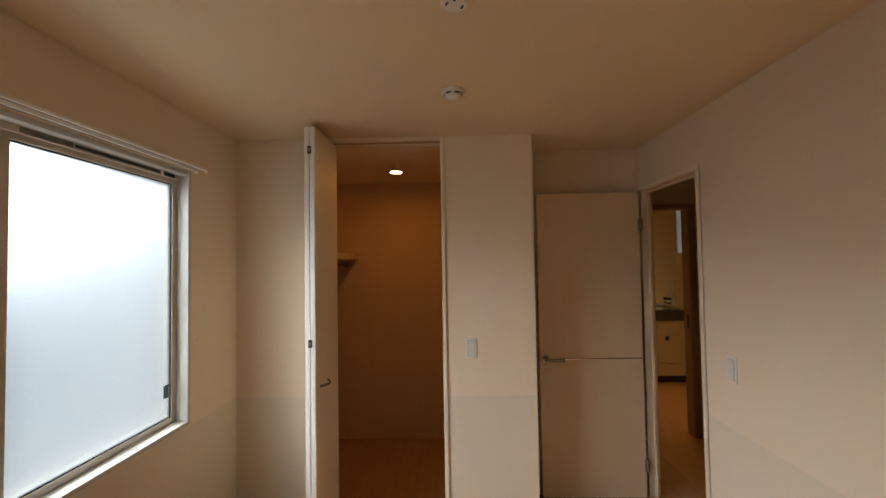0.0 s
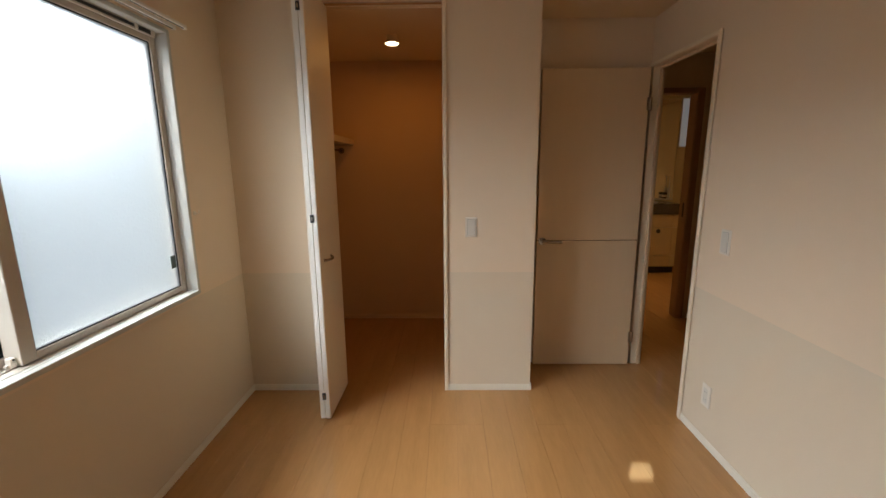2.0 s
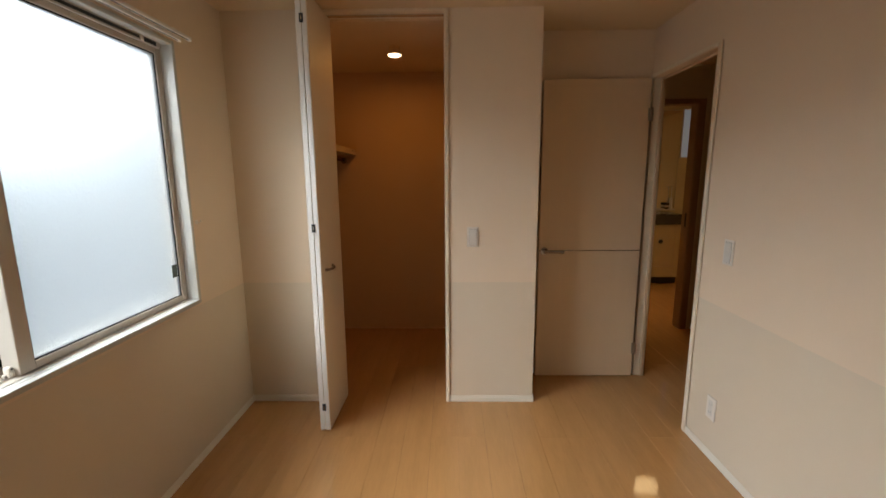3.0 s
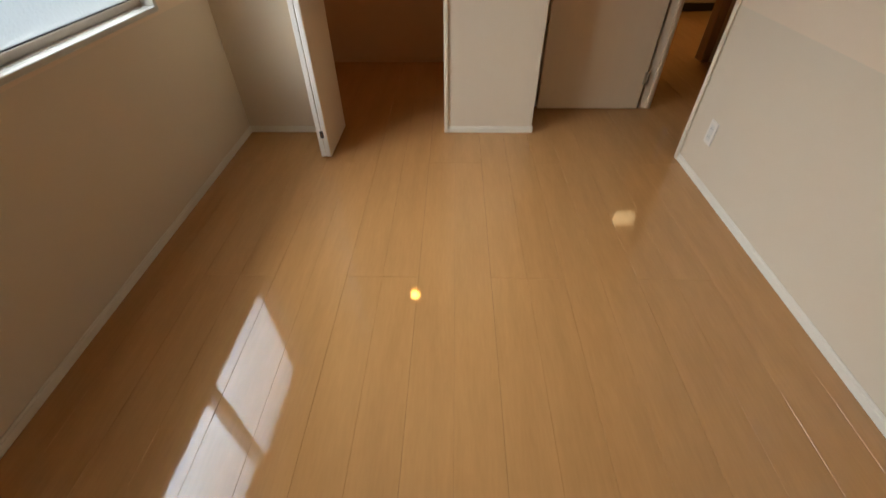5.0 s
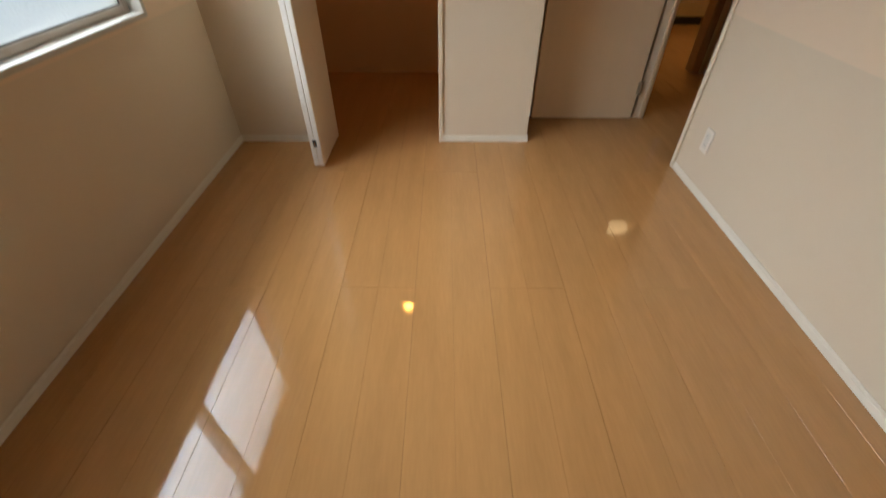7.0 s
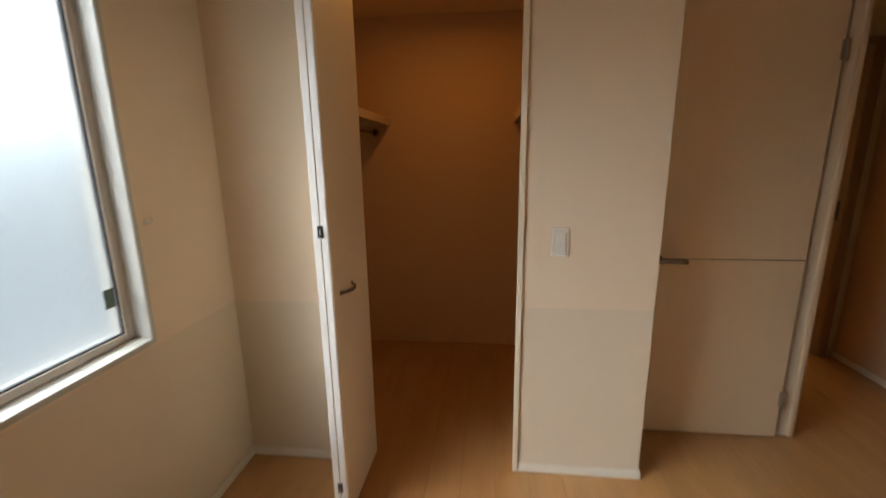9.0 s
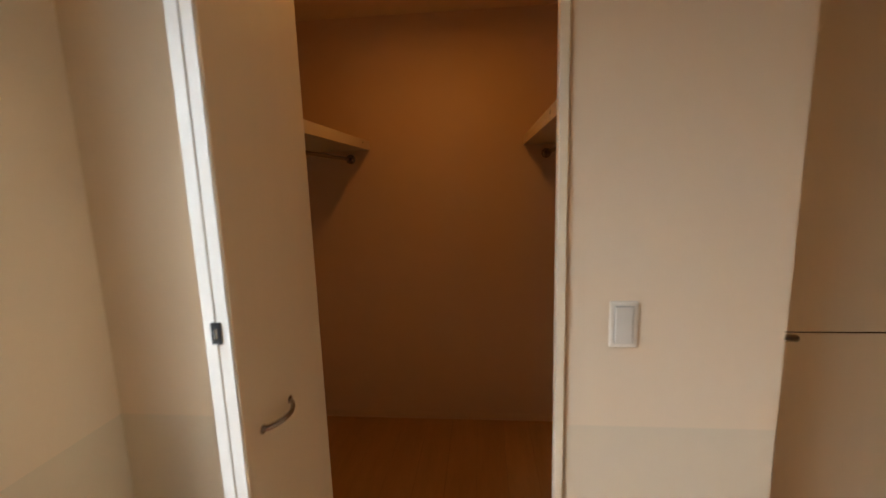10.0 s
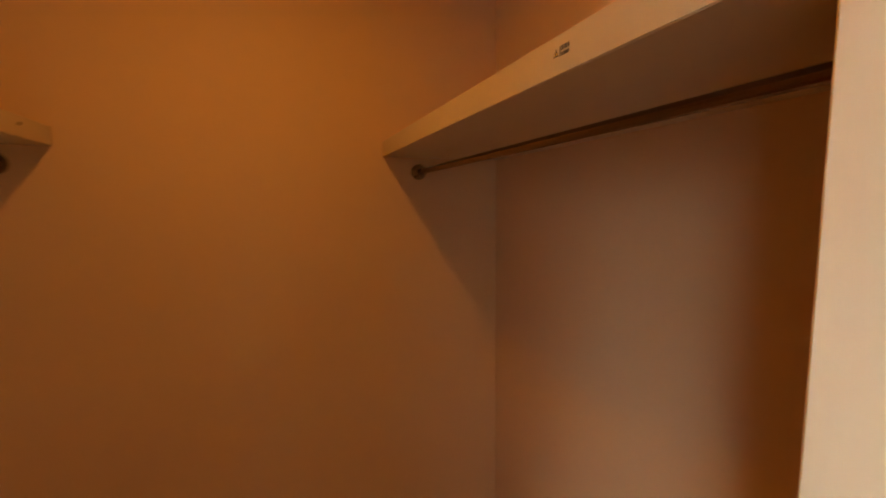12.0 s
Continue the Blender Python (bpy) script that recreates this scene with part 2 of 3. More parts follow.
wall("closet_wall_west", [(XL, -1.20, YB + 0.1, YC, 0, T)], "papered side wall of the walk-in closet, warm lamp shade put into its colour", (WALL_WARM_DIM, WALL_WARM_DIM), 0)
wall("closet_wall_east", [(0.456, 0.46, YB + 0.1, YC, 0, T)], "papered side wall of the walk-in closet, warm lamp shade put into its colour", (WALL_WARM_DIM, WALL_WARM_DIM), 0)
wall("hall_wall_west", [(XR - 0.03, XR + 0.07, 3.5, HY, 0, T)], "papered hall wall", (WALL_WARM_DIM, WALL_WARM_DIM), 0)
wall("hall_wall_east", [(HX, HX + 0.1, 1.6, HY, 0, T)], "papered hall wall, warm shade put into its colour", (WALL_WARM_DIM, WALL_WARM_DIM), 0)
wall("hall_wall_south", [(XR + 0.07, HX, 1.6, 1.7, 0, T)], "papered hall end wall in shade", (WALL_UP, WALL_UP), 0)
wall("hall_wall_north", [(XR - 0.03, 1.48, HY, HY + 0.1, 0, T), (2.185, 3.53, HY, HY + 0.1, 0, T), (1.48, 2.185, HY, HY + 0.1, 2.031, T)],
     "papered hall wall with the washroom doorway", (WALL_WASH, WALL_WASH), 0)
wall("washroom_wall_north", [(1.2, 3.53, 6.5, 6.6, 0, T)], "cream papered washroom wall behind the vanity", (WALL_WASH, WALL_WASH), 0)
wall("washroom_wall_east", [(3.45, 3.53, HY + 0.1, 6.5, 0, T)], "cream papered washroom side wall", (WALL_WASH, WALL_WASH), 0)
wall("washroom_wall_west", [(1.2, 1.3, HY + 0.1, 6.5, 0, T)], "cream papered washroom side wall", (WALL_WASH, WALL_WASH), 0)
solid("ceiling", box(1.2, 3.53, 1.6, 6.6, T, T + 0.08, bm=box(XL - 0.10, 1.2, -1.0, YC + 0.1, T, T + 0.08, bm=box(1.2, XR + 0.07, -1.0, 1.6, T, T + 0.08))), CEILING, (0, 0, T), "white papered ceiling, warm floor bounce and shade put into its tan", "ceiling", kind="structure")
solid("closet_ceiling", box(-1.20, 0.456, YB + 0.1045, YC, 2.307, T - 0.004), CEILING, (-0.4, 3.7, 2.307), "papered closet ceiling, brown shade put into its colour", "ceiling", kind="structure")
solid("roof_slab", box(XL - 0.4, 3.65, -1.2, 6.8, T + 0.09, T + 0.3), CEILING, (0, 0, T + 0.09), "plain slab above the ceiling", "roof", kind="structure")

floor = solid("floor", box(1.2, 3.53, 1.6, 6.6, -0.06, -0.013, bm=box(XL - 0.10, 1.2, -1.0, YC + 0.1, -0.06, -0.013, bm=box(1.2, XR + 0.07, -1.0, 1.6, -0.06, -0.013))), GROOVE, (0, 0, -0.06), "glossy light maple plank floor", "floor", kind="structure")
solid("ground", box(-60, 60, -60, 60, -0.6, -0.5), material("outdoor_ground", (0.2, 0.2, 0.19), 0.9), (0, 0, -0.5), "grey ground outside the house", "ground", kind="structure")


# ---- baseboards and trim ----
def baseboard(x0, x1, y0, y1, mat=BASE):
    bm = box(x0, x1, y0, y1, 0, 0.030, 0.0015)
    ix, iy = ((0.0015, 0) if x1 - x0 < y1 - y0 else (0, 0.0015))
    box(x0 + ix, x1 - ix, y0 + iy, y1 - iy, 0.030, 0.042, 0.0012, bm=bm)
    return solid("baseboard", bm, mat, (x0, y0, 0), "thin white baseboard along the wall foot", "baseboard", kind="structure")


BT = 0.008
baseboard(XL, XL + BT, YS, YB)
baseboard(XL + BT, -0.826, YB - BT, YB)
baseboard(0.0195, 0.545, YB - BT, YB)
baseboard(0.545, 0.545 + BT, YB - BT, 3.40)
baseboard(0.545 + BT, 1.31, 3.40 - BT, 3.40)
baseboard(XR - BT, XR, YS, d0 - 0.032)
baseboard(XL + BT, XR - BT, YS, YS + BT)
# closet baseboards take the same warm, dimmed colour as the walls there
baseboard(-1.20, 0.456, YC - BT, YC, WALL_WARM_DIM)
baseboard(-1.20, -1.20 + BT, YB + 0.1, YC - BT, WALL_WARM_DIM)
baseboard(0.456 - BT, 0.456, YB + 0.1, YC - BT, WALL_WARM_DIM)
baseboard(HX - BT, HX, 1.7, HY)

# closet opening lining
closet_frame = thing("closet_frame", (-0.4, YB, 0), "white lining and slim casing round the closet opening", "door frame", kind="structure")
part("jamb", box(0.009, 0.016, YB - 0.004, YB + 0.101, 0, 2.318, 0.002), LEAF, closet_frame)
part("casing", box(-0.004, 0.019, YB - 0.012, YB - 0.004, 0, 2.330, 0.002), LEAF, closet_frame)
part("jamb", box(-0.822, -0.80, YB - 0.004, YB + 0.104, 0, 2.318, 0.002), LEAF, closet_frame)
part("casing", box(-0.825, -0.803, YB - 0.012, YB - 0.004, 0, 2.318, 0.002), TRIM, closet_frame)
part("head", box(-0.80, 0.009, YB - 0.004, YB + 0.104, 2.318, 2.3345, 0.002), LEAF, closet_frame)
part("track", box(-0.80, 0.009, YB + 0.035, YB + 0.065, 2.312, 2.318), STEEL, closet_frame, "metal ceiling track")

# room door frame
door_frame = thing("door_frame", (XR, 3.0, 0), "white lining and casing round the doorway", "door frame", kind="structure")
part("jamb", box(XR - 0.004, XR + 0.074, d0 - 0.03, d0, 0, dz + 0.022, 0.002), LEAF, door_frame)
part("jamb", box(XR - 0.004, XR + 0.074, d1, d1 + 0.034, 0, dz + 0.022, 0.002), LEAF, door_frame)
part("head", box(XR - 0.004, XR + 0.074, d0, d1, dz, dz + 0.022, 0.002), CREAM, door_frame)
part("casing", box(XR - 0.012, XR - 0.004, d0 - 0.045, d0 - 0.018, 0, dz + 0.024, 0.002), LEAF, door_frame)
part("casing", box(XR - 0.012, XR - 0.004, d0 - 0.018, d1 + 0.03, dz + 0.004, dz + 0.024, 0.002), LEAF, door_frame)
part("stop", box(XR + 0.040, XR + 0.060, d1 - 0.012, d1, 0, dz - 0.012, 0.002), CREAM, door_frame)
part("stop", box(XR + 0.040, XR + 0.060, d0, d0 + 0.012, 0, dz - 0.012, 0.002), CREAM, door_frame)
part("stop", box(XR + 0.040, XR + 0.060, d0 + 0.012, d1 - 0.012, dz - 0.012, dz, 0.002), CREAM, door_frame)
part("strike_plate", box(XR + 0.02, XR + 0.04, d0, d0 + 0.002, 0.86, 0.98), STEEL, door_frame)

# ---- the window ----
window = thing("window_1", (XL, 1.64, wz0), "frosted two-sash sliding window in a champagne aluminium frame", "window", kind="structure")
CW = 0.016
xo = XL + 0.020
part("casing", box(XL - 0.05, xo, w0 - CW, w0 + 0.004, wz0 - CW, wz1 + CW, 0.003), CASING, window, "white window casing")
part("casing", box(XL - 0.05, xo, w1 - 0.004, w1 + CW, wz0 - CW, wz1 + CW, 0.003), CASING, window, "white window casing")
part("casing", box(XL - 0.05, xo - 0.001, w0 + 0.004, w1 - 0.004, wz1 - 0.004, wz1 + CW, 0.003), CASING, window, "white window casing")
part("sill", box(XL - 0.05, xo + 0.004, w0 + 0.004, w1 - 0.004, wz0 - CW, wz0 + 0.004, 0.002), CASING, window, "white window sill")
part("sill_line", box(XL - 0.0035, XL - 0.0015, w0 + 0.004, w1 - 0.004, wz0 + 0.0035, wz0 + 0.0043), RAILSLOT, window, "thin dark joint along the sill")
fx0, fx1 = XL - 0.145, XL - 0.022
part("frame", box(fx0, fx1, w0 + 0.0045, w0 + 0.022, wz0 + 0.0045, wz1 - 0.0045, 0.001), ALU, window)
part("frame", box(XL - 0.094, XL - 0.037, w1 - 0.022, w1 - 0.0045, wz0 + 0.0045, wz1 - 0.0045, 0.001), ALU, window)
part("frame", box(fx0, fx1, w0 + 0.022, w1 - 0.022, wz1 - 0.02, wz1 - 0.0045, 0.001), ALU, window)
part("frame", box(fx0, fx1, w0 + 0.022, w1 - 0.022, wz0 + 0.0005, wz0 + 0.006, 0.001), ALU, window)
part("track_rail", box(XL - 0.058, XL - 0.054, w0 + 0.022, w1 - 0.022, wz0 + 0.006, wz0 + 0.010), ALU, window)
part("track_rail", box(XL - 0.1, XL - 0.096, w0 + 0.022, w1 - 0.022, wz0 + 0.006, wz0 + 0.010), ALU, window)


def sash(y0, y1, x0, x1, tag, e, g):
    z0, z1 = wz0 + 0.008, wz1 - 0.022
    s, lo, hi = 0.050, 0.027, 0.026
    f = part("sash", box(x0, x1, y0, y0 + s, z0, z1, 0.002), ALU, window)
    part("stile", box(x0, x1, y1 - e, y1, z0, z1, 0.002), ALU, f)
    part("rail", box(x0, x1, y0 + s, y1 - e, z0, z0 + lo, 0.002), ALU, f)
    part("rail", box(x0, x1, y0 + s, y1 - e, z1 - hi, z1, 0.002), ALU, f)
    gx = x1 - 0.012
    a, b, c, d = y0 + s, y1 - e, z0 + lo, z1 - hi
    bm = box(gx - 0.008, gx + 0.0065, a, a + g, c, d)
    box(gx - 0.008, gx + 0.0065, b - g, b, c, d, bm=bm)
    box(gx - 0.008, gx + 0.0065, a + g, b - g, c, c + g, bm=bm)
    box(gx - 0.008, gx + 0.0065, a + g, b - g, d - g, d, bm=bm)
    part("gasket", bm, GASKET, f, "black rubber gasket")
    p = part("pane", box(gx - 0.003, gx + 0.003, a, b, c, d), GLASS, f, "frosted glass pane")
    p.visible_shadow = False
    if tag:
        part("label", box(gx + 0.0045, gx + 0.0052, b - 0.047, b - 0.010, 0.955, 1.016), TAG, f, "small dark green label on the glass")
    return f


sash(1.68, w1 - 0.018, XL - 0.092, XL - 0.038, True, 0.020, 0.004)
sash(w0 + 0.018, 1.700, XL - 0.132, XL - 0.096, False, 0.012, 0.010)
lock = part("lock", box(XL - 0.076, XL - 0.056, 1.664, 1.680, wz0 + 0.008, wz0 + 0.040, 0.002), PLASTIC, window, "small off-white sash lock")
part("lever", box(XL - 0.056, XL - 0.050, 1.666, 1.677, wz0 + 0.012, wz0 + 0.028, 0.002), PLASTIC, lock)
part("screw", lathe([(0.003, 0), (0.003, 0.002)], (XL - 0.056, 1.672, wz0 + 0.034), 'x', 10), SLOT, lock)
part("catch", box(XL - 0.074, XL - 0.062, 1.656, 1.664, wz0 + 0.010, wz0 + 0.020, 0.001), ALU, lock)
vent = part("vent_strip", box(XL - 0.022, XL - 0.014, w0 + 0.03, w1 - 0.03, wz1 - 0.03, wz1 - 0.0045, 0.001), ALU, window, "slotted ventilation strip")
bm = bmesh.new()
for k in range(27):
    y = 1.735 + k * 0.0068
    box(XL - 0.0145, XL - 0.0135, y, y + 0.0042, wz1 - 0.026, wz1 - 0.007, bm=bm)
part("slots", bm, SLOT, vent)
part("slots", box(XL - 0.0145, XL - 0.0135, 1.925, 2.355, wz1 - 0.022, wz1 - 0.010), SLOT, vent)
part("slots", box(XL - 0.0145, XL - 0.0135, 2.378, 2.455, wz1 - 0.025, wz1 - 0.008), SLOT, vent)
part("slider", box(XL - 0.014, XL - 0.006, 2.36, 2.372, wz1 - 0.028, wz1 - 0.006, 0.002), PLASTIC, vent)

# curtain rail above the window
rail = thing("curtain_rail", (XL, 1.64, 2.05), "double white aluminium curtain rail above the window", "curtain rail")
for xr in (XL + 0.045, XL + 0.095):
    bm = box(xr - 0.010, xr + 0.010, 0.70, 2.52, 2.040, 2.054, 0.002)
    r = part("rail", bm, TRIM, rail)
    part("groove", box(xr - 0.004, xr + 0.004, 0.702, 2.518, 2.0385, 2.0405), RAILSLOT, r)
    part("end_cap", box(xr - 0.010, xr + 0.010, 2.52, 2.533, 2.037, 2.056, 0.003), PLASTIC, r)
    part("end_cap", box(xr - 0.010, xr + 0.010, 0.688, 0.70, 2.037, 2.056, 0.003), PLASTIC, r)
for y in (0.85, 1.38, 1.91, 2.41):
    b = part("bracket", box(XL, XL + 0.104, y - 0.008, y + 0.008, 2.054, 2.058, 0.0015), PLASTIC, rail)
    part("plate", box(XL, XL + 0.003, y - 0.012, y + 0.012, 2.042, 2.070, 0.001), PLASTIC, b)
    part("screw", lathe([(0.004, 0), (0.004, -0.003), (0.002, -0.004)], (XL + 0.095, y, 2.0405), n=10), SLOT, b)

hook = thing("tieback_hook", (XL, 2.586, 1.2), "small white curtain tieback hook on the wall", "hook")
part("base", lathe([(0.011, 0), (0.011, 0.003), (0.008, 0.005)], (XL, 2.586, 1.205), 'x', 18), PLASTIC, hook, smooth=True)
part("prong", tube([(XL + 0.004, 2.586, 1.205), (XL + 0.018, 2.586, 1.203), (XL + 0.024, 2.586, 1.210), (XL + 0.024, 2.586, 1.22)], 0.003, 8), PLASTIC, hook, smooth=True)

# ---- closet bifold door, folded open ----
bifold = thing("bifold_door", (-0.70, 2.85, 0.012), "white folding closet door, folded open with black hinges", "folding door")


def leaf_panel(p0, p1, thick, side):
    """An upright board from plan point p0 to p1, its thickness on one side."""
    a, b = Vector((*p0, 0)), Vector((*p1, 0))
    d = (b - a).normalized()
    nrm = Vector((-d.y, d.x, 0)) * thick * side
    t = bmesh.new()
    lo = [a, b, b + nrm, a + nrm]
    vs = [t.verts.new(p + Vector((0, 0, z))) for z in (0.012, 2.302) for p in lo]
    for q in ((0, 1, 2, 3), (4, 5, 6, 7), (0, 1, 5, 4), (1, 2, 6, 5), (2, 3, 7, 6), (3, 0, 4, 7)):
        t.faces.new([vs[i] for i in q])
    bmesh.ops.recalc_face_normals(t, faces=t.faces[:])
    bmesh.ops.bevel(t, geom=t.edges[:], offset=0.003, segments=2, affect='EDGES', profile=0.5)
    bm = bmesh.new()
    join(bm, t)
    return bm


FY = 2.662
right_leaf = part("leaf", leaf_panel((-0.652, FY), (-0.648, 3.056), 0.027, 1), LEAF, bifold)
left_leaf = part("leaf", leaf_panel((-0.710, FY), (-0.764, 3.055), 0.026, -1), LEAF, bifold)
part("edge_strip", box(-0.6805, -0.656, FY - 0.0025, FY, 0.016, 2.298, 0.001), TRIM, right_leaf, "white edge strip")
part("edge_strip", box(-0.7075, -0.683, FY - 0.0025, FY, 0.016, 2.298, 0.001), TRIM, left_leaf, "white edge strip")
for z in (0.153, 1.162, 2.176):
    h = part("hinge", box(-0.6915, -0.6715, FY - 0.006, FY - 0.0025, z - 0.021, z + 0.021, 0.001), BLACKPL, bifold, "black folding-door hinge")
    part("pin", lathe([(0.0035, -0.010), (0.0035, 0.010)], (-0.6815, FY - 0.0065, z), 'z', 12), STEEL, h, smooth=True)
bow = [(-0.651 + 0.030 * math.sin(math.pi * k / 12) ** 0.7, 2.724 + 0.125 * k / 12, 0.926) for k in range(13)]
hd = part("handle", tube(bow, 0.005, 10, flat=1.3), FLANGE, right_leaf, "dull chrome bow handle", smooth=True)
for y in (2.724, 2.849):
    part("foot", lathe([(0.009, 0), (0.009, 0.003), (0.006, 0.005)], (-0.651, y, 0.926), 'x', 14), FLANGE, hd, smooth=True)
for leaf, x in ((right_leaf, -0.660), (left_leaf, -0.752)):
    part("pivot", lathe([(0.006, 2.300), (0.006, 2.314)], (x, 3.05, 0), 'z', 10), STEEL, leaf)
part("floor_pivot", box(-0.79, -0.74, 3.03, 3.07, 0.0, 0.013, 0.002), STEEL, left_leaf)

# ---- room door, open against the recess ----
door = thing("door_1", (0.96, 3.344, 0.01), "cream wood-grain door standing open, with a metal inlay line", "door", kind="structure")
dx0, dx1, dy0, dy1 = 0.632, 1.316, 3.344, 3.378
SEAM = 0.917
part("panel", box(dx0, dx1, dy0, dy1, 0.006, SEAM - 0.002, 0.0015), CREAM, door)
part("panel", box(dx0, dx1, dy0, dy1, SEAM + 0.002, 2.026, 0.0015), CREAM, door)
part("inlay", box(dx0 + 0.001, dx1 - 0.001, dy0 + 0.0012, dy1 - 0.0012, SEAM - 0.002, SEAM + 0.002), DARKSTEEL, door, "thin metal inlay line")
hx = 0.666
handle = part("handle", lathe([(0.027, 0), (0.027, -0.007), (0.024, -0.010)], (hx, dy0, 0.915), 'y', 24), STEEL, door, "satin chrome lever handle", smooth=True)
part("neck", lathe([(0.009, -0.008), (0.009, -0.048)], (hx, dy0, 0.915), 'y', 14), STEEL, handle, smooth=True)
part("lever", tube([(hx - 0.006, dy0 - 0.045, 0.917), (hx + 0.04, dy0 - 0.046, 0.917), (hx + 0.112, dy0 - 0.044, 0.914), (hx + 0.120, dy0 - 0.040, 0.913)], 0.0115, 12), FLANGE, handle, smooth=True)
part("latch_plate", box(dx0 - 0.001, dx0 + 0.001, dy0 + 0.008, dy1 - 0.008, 0.84, 1.0), STEEL, door)
for z in (0.213, 1.806):
    h = part("hinge", lathe([(0.006, -0.045), (0.006, 0.045)], (dx1 + 0.010, dy0 - 0.003, z), 'z', 12), HINGE, door, smooth=True)
    part("leaf_plate", box(dx1 - 0.012, dx1 + 0.022, dy0 - 0.002, dy0, z - 0.04, z + 0.04, 0.0005), HINGE, h)


# ---- switches and outlet ----
def plate(name, wallside, a, z, label, cat, gang):
    """A wall plate. wallside 'n': on the pier, a = x; 'e': on the door wall, a = y."""
    def b(a0, a1, z0, z1, d0_, d1_, bev):
        if wallside == 'n':
            return box(a + a0, a + a1, YB - d1_, YB - d0_, z + z0, z + z1, bev)
        return box(XR - d1_, XR - d0_, a + a0, a + a1, z + z0, z + z1, bev)
    ob = thing(name, (a, YB, z) if wallside == 'n' else (XR, a, z), label, cat)
    part("cover", b(-0.035, 0.035, -0.06, 0.06, 0, 0.007, 0.003), PLASTIC, ob)
    if gang == "switch":
        # thin darker sheet painted as the shadow line round the rocker
        part("recess", b(-0.0238, 0.0238, -0.0488, 0.0488, 0.0065, 0.0074, 0), ROCKER_SHADOW, ob)
        r = part("rocker", b(-0.022, 0.022, -0.047, 0.047, 0.007, 0.0115, 0.0015), ROCKER, ob, "pale grey rocker")
    else:
        r = part("insert", b(-0.017, 0.017, -0.040, 0.040, 0.007, 0.009, 0.001), ROCKER, ob)
        for zz in (-0.02, 0.02):
            for aa in (-0.0065, 0.0065):
                part("slot", b(aa - 0.0007, aa + 0.0007, zz - 0.0045, zz + 0.0045, 0.009, 0.0093, 0), SLOT, r)
    return ob


plate("light_switch", 'n', 0.162, 1.064, "white rocker light switch on the pier", "light switch", "switch")
plate("light_switch", 'e', 2.474, 1.060, "white rocker light switch beside the doorway", "light switch", "switch")
plate("power_outlet", 'e', 2.478, 0.262, "white double power outlet low on the wall", "power outlet", "outlet")

# ---- ceiling fittings ----
det = thing("smoke_detector", (0.078, 2.334, T), "round white smoke detector on the ceiling", "smoke detector")
part("base", lathe([(0.052, 0), (0.052, -0.008), (0.048, -0.013)], (0.078, 2.334, T)), PLASTIC, det, smooth=True)
dome = part("dome", lathe([(0.040, -0.013), (0.038, -0.024), (0.030, -0.032), (0.012, -0.036)], (0.078, 2.334, T)), PLASTIC, det, smooth=True)
for k in range(6):
    a = k * math.pi / 3 + 0.52
    bm = bmesh.new()
    t = box(-0.012, 0.012, -0.002, 0.002, -0.022, -0.016)
    bmesh.ops.transform(t, matrix=Matrix.Translation((0.078, 2.334, T)) @ Matrix.Rotation(a, 4, 'Z') @ Matrix.Translation((0, 0.0385, 0)), verts=t.verts[:])
    join(bm, t)
    part("slot", bm, SLOT, dome)
rose = thing("ceiling_rose", (0.086, 1.676, T), "round white ceiling socket for a lamp, empty", "ceiling socket")
body = part("body", lathe([(0.041, 0), (0.041, -0.014), (0.036, -0.021), (0.01, -0.022)], (0.086, 1.676, T)), PLASTIC, rose, smooth=True)
for k in (0, 1):
    bm = bmesh.new()
    for i in range(5):
        a = k * math.pi + (i - 2) * 0.14 + 0.35
        t = box(-0.0024, 0.0024, -0.0022, 0.0022, -0.0232, -0.021)
        bmesh.ops.transform(t, matrix=Matrix.Translation((0.086, 1.676, T)) @ Matrix.Rotation(a, 4, 'Z') @ Matrix.Translation((0.024, 0, 0)), verts=t.verts[:])
        join(bm, t)
    part("slot", bm, SLOT, body)
part("screw", lathe([(0.004, -0.021), (0.004, -0.0235)], (0.086, 1.652, T), n=10), SLOT, body)

# ---- the closet ----
cl = thing("closet_light", (*LAMP_POS, 2.307), "small round ceiling light, lit warm white", "ceiling light")
part("housing", lathe([(0.036, -0.028), (0.038, -0.060), (0.050, -0.074), (0.050, -0.081), (0.046, -0.081)], (*LAMP_POS, T)), CEILING, cl, smooth=True)
part("lens", lathe([(0.046, -0.078), (0.046, -0.083), (0.038, -0.088), (0.01, -0.090)], (*LAMP_POS, T)), LENS, cl, "glowing lens", smooth=True)

SH0, SH1 = 1.613, 1.661


